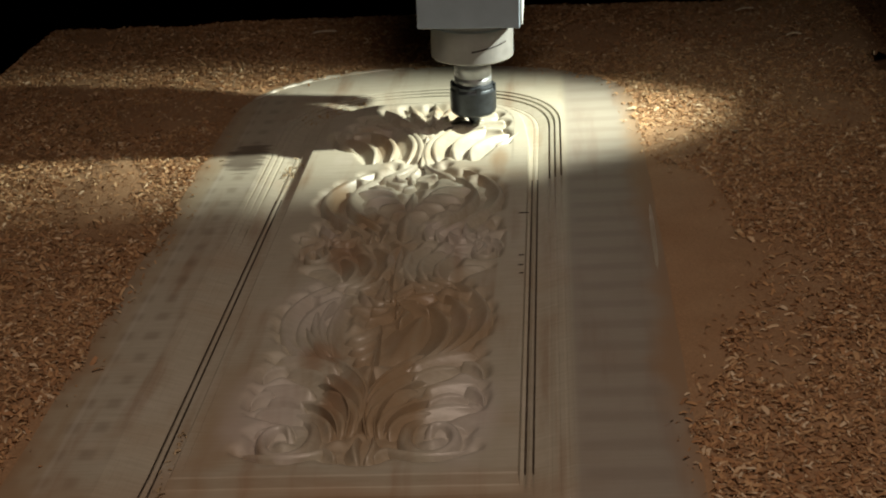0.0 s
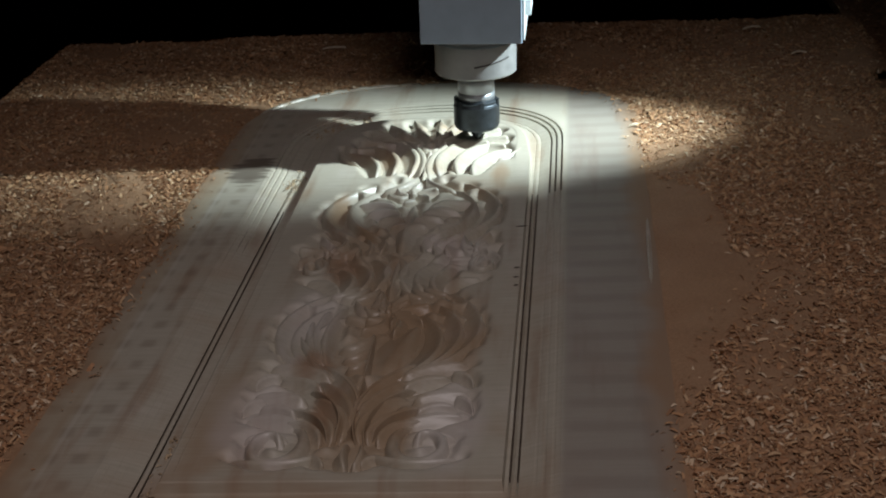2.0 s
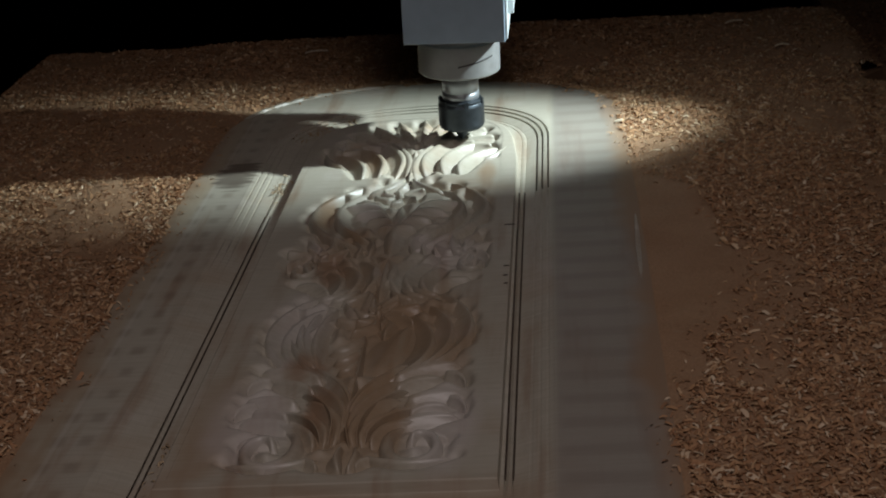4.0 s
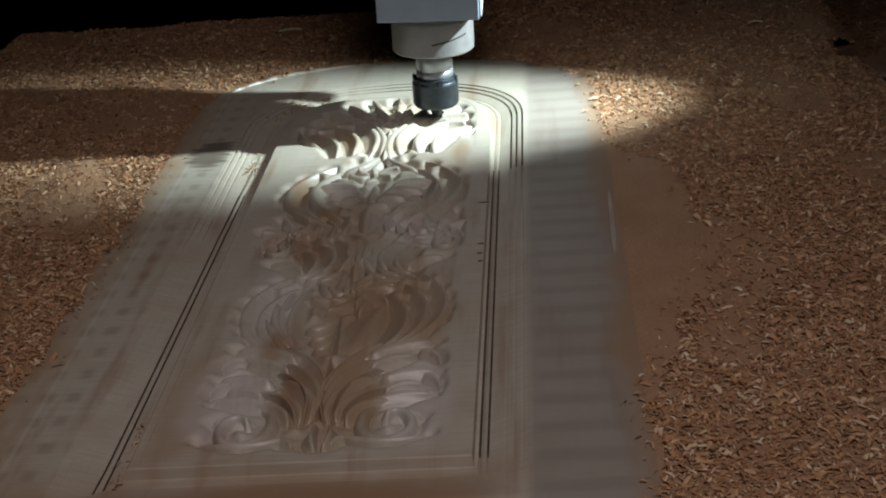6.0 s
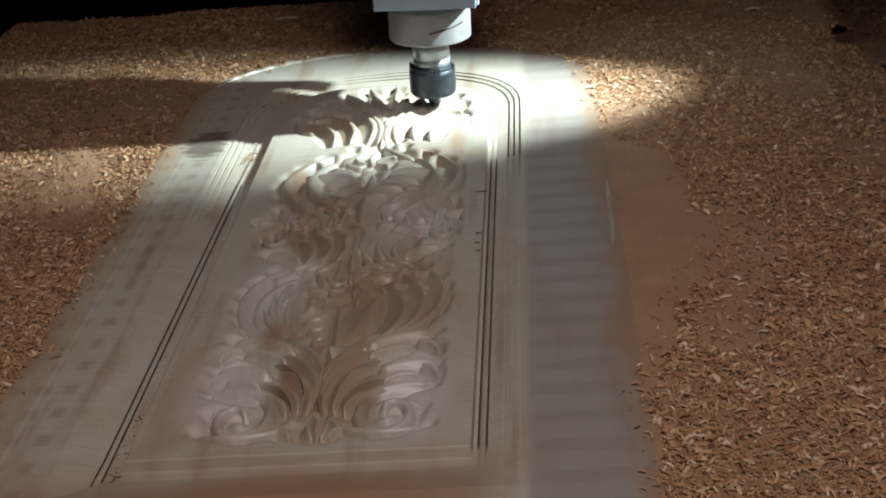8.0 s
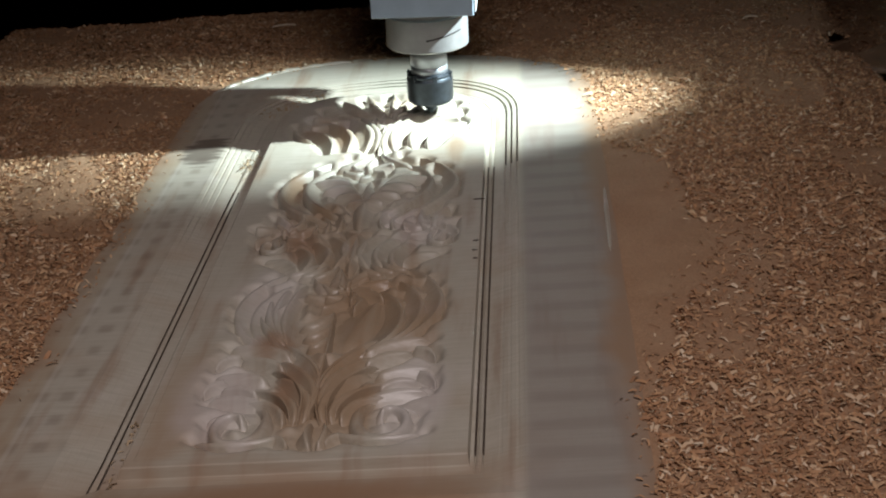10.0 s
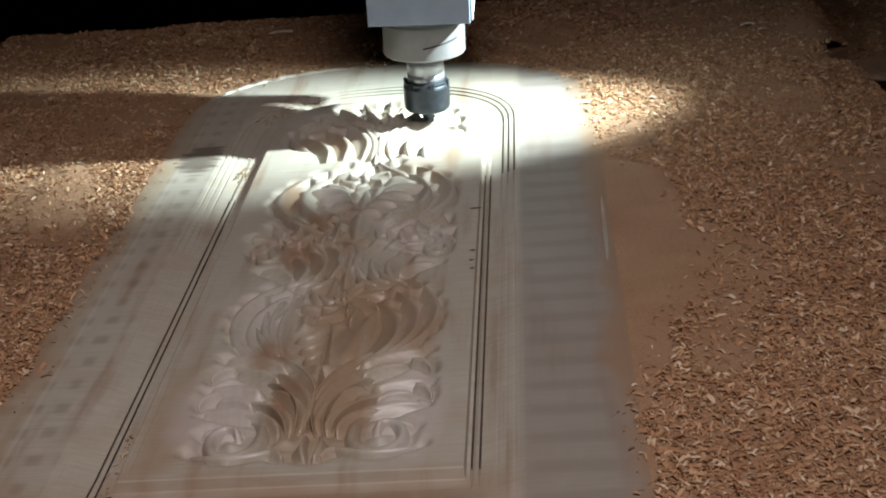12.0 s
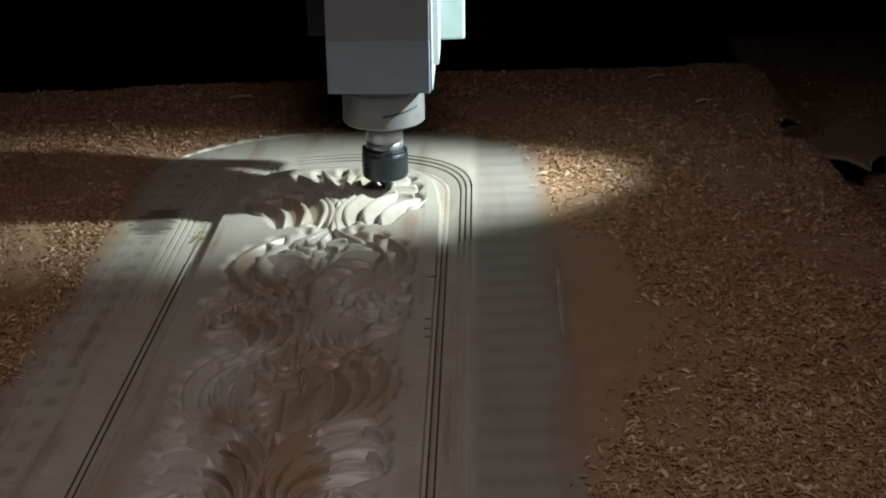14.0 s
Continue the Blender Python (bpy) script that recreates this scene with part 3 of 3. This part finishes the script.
# ---- router head ----
head = tagged(new("router_spindle"), "grey-blue router spindle with steel collet cutting the wooden panel", "router spindle")
head.matrix_world = Matrix.Translation(TIP) @ pose(0, 0, 0, 0, 2.0, 0)
part("cutter", turned([(0.0010, -0.004), (0.0045, 0.001), (0.0075, 0.005), (0.0080, 0.0138)], 24), STEEL, head, "dark tapered steel cutter bit", True)
nut = part("collet_nut", turned([(0.010, 0.0135), (0.0255, 0.0140), (0.0280, 0.0165), (0.0288, 0.020), (0.0288, 0.044), (0.0278, 0.0465), (0.0272, 0.0475), (0.0272, 0.0500), (0.0240, 0.0520)], 48), STEEL, head, "dark steel collet nut")
for i in range(6):
    a = i * math.pi / 3 + 0.3
    bm = block(-0.003, 0.003, -0.0012, 0.0012, 0.0445, 0.0525, 0.0004)
    bmesh.ops.transform(bm, matrix=Matrix.Rotation(a, 4, "Z") @ Matrix.Translation((0, 0.0275, 0)), verts=bm.verts)
    part("nut_lug", bm, STEEL, nut)
part("spindle_nose", turned([(0.0230, 0.0505), (0.0230, 0.060), (0.0222, 0.0605), (0.0222, 0.0625), (0.0230, 0.063), (0.0225, 0.088)], 48), BRIGHT, head, "ground steel spindle nose", True)
part("bearing_cap", turned([(0.030, 0.0865), (0.0485, 0.0870), (0.0505, 0.0890), (0.0505, 0.1270), (0.0480, 0.1290), (0.0480, 0.1370)], 72), ALLOY, head, "round aluminium bearing cap")
tube("cap_slot", [Vector((0.0503 * math.cos(radians(a)), 0.0503 * math.sin(radians(a)), 0.104 + 0.009 * (a + 88) / 60)) for a in range(-88, -28, 6)], 0.0011, IRON, head, "dark slanting slot in the cap")
part("lower_housing", block(-0.0615, 0.0600, -0.0615, 0.0615, 0.1365, 0.2000, 0.0012), PAINT, head, "grey-blue painted square housing")
upper = part("upper_housing", block(-0.0615, 0.0600, -0.0615, 0.0615, 0.2001, 0.46, 0.0012), SHADED_PAINT, head, "square housing, its shade put into a darker grey paint")
# thin skin added to carry the lit side's brighter colour
part("lit_side_face", block(0.0602, 0.0630, -0.0600, 0.0600, 0.1400, 0.46, 0.001), LIT_PAINT, head, "side face of the housing, lamp-lit brightness in its paint")
for k in range(4):
    part("cooling_fin", block(0.0631, 0.0700, -0.036 + 0.024 * k, -0.032 + 0.024 * k, 0.165, 0.46, 0.0008), LIT_PAINT, upper)
part("mount_plate", block(-0.058, 0.100, 0.064, 0.082, 0.172, 0.48, 0.003), PLATE, head, "pale green mounting plate")
# left end of the plate, its shade put in as a dark material
part("shaded_plate_end", block(-0.098, -0.0585, 0.066, 0.080, 0.178, 0.48, 0.002), IRON, head, "shaded left end of the mounting plate, painted dark")
tube("air_hose", [Vector((-0.085 - 0.02 * math.sin(k / 14 * math.pi), 0.055, 0.19 + 0.26 * (k / 14 - 0.5) ** 2 * 2 + 0.01 * k)) for k in range(15)], 0.003, RUBBER, head, "thin black air hose")


# ---- sawdust ----
def on_board(x, y, grow=0.0):
    """How far a place lies outside the board's outline (below 0: on it)."""
    e = half_width(x) + grow
    if y < BS:
        return abs(x) - e
    r = ((abs(x) / e) ** 2.2 + (max(0.0, y - BS) / (BRISE + grow)) ** 2.2) ** (1 / 2.2)
    return (r - 1) * 0.22


def heap(x, y):
    """Height of the sawdust bed."""
    d = on_board(x, y)
    n1 = noise.noise(Vector((x * 5, y * 5, 3.1)))
    n2 = noise.noise(Vector((x * 17, y * 17, 7.7)))
    n3 = noise.noise(Vector((x * 60, y * 60, 1.7)))
    if d < 0:
        return -0.0135 if d < -0.022 else -0.0012
    rise = min(1.0, d / 0.10)
    h = -0.0012 + rise * (0.006 + 0.006 * n1 + 0.004 * n2) + 0.0018 * n3
    edge = min(1.0, max(0.0, min(0.654 - abs(x - (-0.019)), 1.365 - y) / 0.03))
    return -0.013 + (h + 0.013) * edge


gx, gy = 150, 200
X = np.linspace(-0.668, 0.631, gx)
Y = np.linspace(-0.55, 1.362, gy)
hs = np.array([[heap(float(x), float(y)) for x in X] for y in Y])
verts = [(float(X[i]), float(Y[j]), float(hs[j, i])) for j in range(gy) for i in range(gx)]
faces = [(j * gx + i, j * gx + i + 1, (j + 1) * gx + i + 1, (j + 1) * gx + i) for j in range(gy - 1) for i in range(gx - 1) if not broken_out(float(X[i + 1]), float(Y[j]))]
tagged(mesh("sawdust_bed", verts, faces, DUST, None, "", True), "brown fine sawdust layer covering the bench", "sawdust", kind="stuff")

rng = np.random.default_rng(5)


def chips(name, places, size, label, mat=CHIP):
    """Curled wood chips: each a bent strip of two quads, laid at the places (x, y, z) with a chance turn and tilt."""
    m = len(places)
    length = size * np.clip(rng.lognormal(-0.10, 0.45, m), 0.3, 2.3)
    wide = length * rng.uniform(0.16, 0.42, m)
    curl = length * rng.uniform(0.05, 0.27, m)
    base = np.zeros((m, 6, 3))
    for c, (sx, sy, sz) in enumerate(((-1, -1, 0), (-1, 1, 0), (0, -1, 1), (0, 1, 1), (1, -1, 0), (1, 1, 0))):
        base[:, c, 0], base[:, c, 1], base[:, c, 2] = sx * length / 2, sy * wide / 2 * (1 if sx == 0 else 0.7), sz * curl
    a, b, g = rng.uniform(0, 2 * np.pi, m), rng.normal(0, 0.36, m), rng.normal(0, 0.42, m)
    ca, sa, cb, sb, cg, sg = np.cos(a), np.sin(a), np.cos(b), np.sin(b), np.cos(g), np.sin(g)
    x, y, z = base[..., 0], base[..., 1], base[..., 2]
    x, z = x * cb[:, None] + z * sb[:, None], -x * sb[:, None] + z * cb[:, None]
    y, z = y * cg[:, None] - z * sg[:, None], y * sg[:, None] + z * cg[:, None]
    x, y = x * ca[:, None] - y * sa[:, None], x * sa[:, None] + y * ca[:, None]
    v = np.stack([x, y, z], -1) + places[:, None, :]
    idx = np.arange(m)[:, None] * 6
    f = np.concatenate([idx + np.array([0, 2, 3, 1]), idx + np.array([2, 4, 5, 3])], 1).reshape(-1, 4)
    me = bpy.data.meshes.new(name)
    me.vertices.add(m * 6)
    me.vertices.foreach_set("co", v.reshape(-1))
    me.loops.add(f.size)
    me.loops.foreach_set("vertex_index", f.reshape(-1).astype(np.int32))
    me.polygons.add(len(f))
    me.polygons.foreach_set("loop_start", np.arange(0, f.size, 4, dtype=np.int32))
    me.update(calc_edges=True)
    me.materials.append(mat)
    return tagged(new(name, me), label, "wood chips", kind="stuff")


FURROWS = ((-0.080, 1.045, -0.058, 1.135), (-0.046, 1.050, -0.022, 1.150), (0.100, 1.040, 0.106, 1.080))


def furrow(x, y):
    """Distance to the nearest furrow that the cutter dragged through the chips."""
    best = 1.0
    for x0, y0, x1, y1 in FURROWS:
        t = min(1.0, max(0.0, ((x - x0) * (x1 - x0) + (y - y0) * (y1 - y0)) / ((x1 - x0) ** 2 + (y1 - y0) ** 2)))
        best = min(best, math.hypot(x - x0 - t * (x1 - x0), y - y0 - t * (y1 - y0)))
    return best


def scatter(count):
    xs, ys = rng.uniform(-0.67, 0.633, count), rng.uniform(-0.30, 1.362, count)
    keep = []
    for x, y in zip(xs.tolist(), ys.tolist()):
        d = on_board(x, y) + 0.012 * noise.noise(Vector((x * 30, y * 30, 0.5))) + 0.012 * noise.noise(Vector((x * 9, y * 9, 4.5)))
        # a swept strip of fine dust runs along the right rim, and small bare patches on the left
        if x > 0 and y < 0.66:
            d -= 0.074 * min(1.0, max(0.0, (y - 0.05) / 0.28)) * min(1.0, (0.66 - y) / 0.10)
        bare = noise.noise(Vector((x * 7 + 3, y * 5, 9.0))) > 0.30 and rng.random() < 0.8
        if d < 0.0 and not (d > -0.02 and rng.random() < 0.06):
            continue
        if bare or broken_out(x, y) or (x > 0.36 and y > 0.80 and rng.random() < 0.55 * min(1.0, (y - 0.80) / 0.2)):
            continue
        away = furrow(x, y) if y > 1.0 else 1.0
        if away < 0.006:
            continue
        keep.append((x, y, max(heap(x, y), 0.0004 if on_board(x, y) < 0 else -1) + 0.0001 + 0.0019 * rng.random() + (0.010 * (1 - (away - 0.006) / 0.010) * rng.random() if away < 0.016 else 0.0)))
    return np.array(keep)


chips("wood_chips", scatter(360000), 0.0047, "curled orange-brown wood chips heaped over the bench")


tray = np.stack([rng.uniform(0.65, 1.40, 34000), rng.uniform(0.2, 1.70, 34000), rng.uniform(-0.0445, -0.042, 34000)], -1)
chips("tray_chips", tray, 0.0056, "brown wood chips strewn over the side tray")


def ridge_chips(count):
    """Chips caught in the moulding: along the left of the arch, in the left groove and at the foot."""
    out = []
    while len(out) < count:
        r = rng.random()
        if r < 0.45:
            q, m = path[int(rng.integers(56, 68))]
            d = rng.normal(0.012, 0.007)
            out.append((q.x + m.x * d, q.y + m.y * d, float(np.interp(d, *zip(*PROFILE))) + 0.0004 + 0.0015 * rng.random()))
        elif r < 0.85:
            out.append((-0.146 + rng.normal(0, 0.005), rng.normal(0.672, 0.018), -0.0085 + 0.004 * rng.random()))
        else:
            out.append((-0.137 + rng.normal(0, 0.003), rng.uniform(-0.01, 0.09), -0.0086 + 0.0012 * rng.random()))
    return np.array(out)


chips("moulding_chips", ridge_chips(260), 0.0042, "loose pale chips caught in the moulding grooves", plain("pale_chips", (0.42, 0.31, 0.19), 0.7, 0.0, 0.4, 300))


# ---- torn offcuts lying beside the bench's broken edge ----
def torn_offcut(x, y, z, turn, tilt, long, wide, seed, label):
    """A thin torn sheet with two ragged sides that meet in a corner, pale where it is torn."""
    r = random.Random(seed)
    side = [(0.004 * r.uniform(-1, 1) if i else 0.0, wide * i / 9) for i in range(9, -1, -1)]
    front = [(long * i / 14, 0.010 * r.uniform(0, 1) + 0.008 * math.sin(i * 1.3)) for i in range(1, 15)]
    outline2 = side + front + [(long, wide * 0.8), (long * 0.55, wide)]
    bm = bmesh.new()
    face = bm.faces.new([bm.verts.new((px, py, 0.006 * math.sin(px * 30) + 0.004 * math.sin(py * 40))) for px, py in outline2])
    top = bmesh.ops.extrude_face_region(bm, geom=[face])
    bmesh.ops.translate(bm, vec=(0, 0, 0.005), verts=[v for v in top["geom"] if isinstance(v, bmesh.types.BMVert)])
    bmesh.ops.triangulate(bm, faces=[f for f in bm.faces if len(f.verts) > 4])
    ob = part("offcut", bm, BOARD)
    rim = side + front
    bm = bmesh.new()
    rows2 = [[bm.verts.new((px + ox, py + oy, 0.006 * math.sin(px * 30) + 0.004 * math.sin(py * 40) + oz)) for ox, oy, oz in ((0.004, 0.005, 0.0054), (-0.001, -0.001, 0.0058), (-0.002, -0.002, 0.002))] for px, py in rim]
    for p, q in zip(rows2, rows2[1:]):
        for k in range(2):
            bm.faces.new((p[k], p[k + 1], q[k + 1], q[k]))
    part("torn_edge", bm, TORN, ob, "pale torn edge")
    ob.matrix_world = pose(x, y, z, tilt, 3, turn)
    return tagged(ob, label, "offcut")


torn_offcut(0.676, 0.838, -0.016, 52, 6, 0.34, 0.115, 4, "thin brown torn board offcut with a pale ragged edge")


# ---- pale slivers that lie loose on chips and board ----
def sliver(x, y, z, long, wide, turn, bow):
    """A curved, tapering splint of wood."""
    bm = bmesh.new()
    rows2 = []
    for i in range(9):
        t = i / 8
        w = wide * (0.25 + 0.75 * math.sin(math.pi * (0.1 + 0.8 * t)))
        c = Vector((long * (t - 0.5), bow * math.sin(math.pi * t), 0.0012 + 0.0015 * math.sin(math.pi * t)))
        rows2.append([bm.verts.new(c + Vector((0, oy * w, oz))) for oy, oz in ((-0.5, -0.001), (0.5, -0.001), (0.35, 0.0009), (-0.35, 0.0009))])
    for p, q in zip(rows2, rows2[1:]):
        for k in range(4):
            bm.faces.new((p[k], p[(k + 1) % 4], q[(k + 1) % 4], q[k]))
    bm.faces.new(rows2[0][::-1]), bm.faces.new(rows2[-1])
    ob = part("wood_sliver", bm, SLIVER)
    ob.matrix_world = pose(x, y, z, 0, 0, turn)
    return ob


for x, y, z, long, wide, turn, bow, label in ((-0.186, 1.236, 0.009, 0.036, 0.0050, 6, 0.002, "pale thin wood sliver lying on the heaped chips"),
                                              (0.455, 1.255, 0.010, 0.030, 0.0045, 24, 0.003, "pale curved wood sliver lying on dusty chips"),
                                              (0.505, 1.105, 0.010, 0.022, 0.0045, 14, 0.004, "pale curved wood sliver lying on dusty chips"),
                                              (0.262, 0.828, 0.0008, 0.013, 0.0040, 12, 0.001, "small pale wood sliver lying on the flat border")):
    tagged(sliver(x, y, z, long, wide, turn, bow), label, "wood sliver", "loose wood slivers")
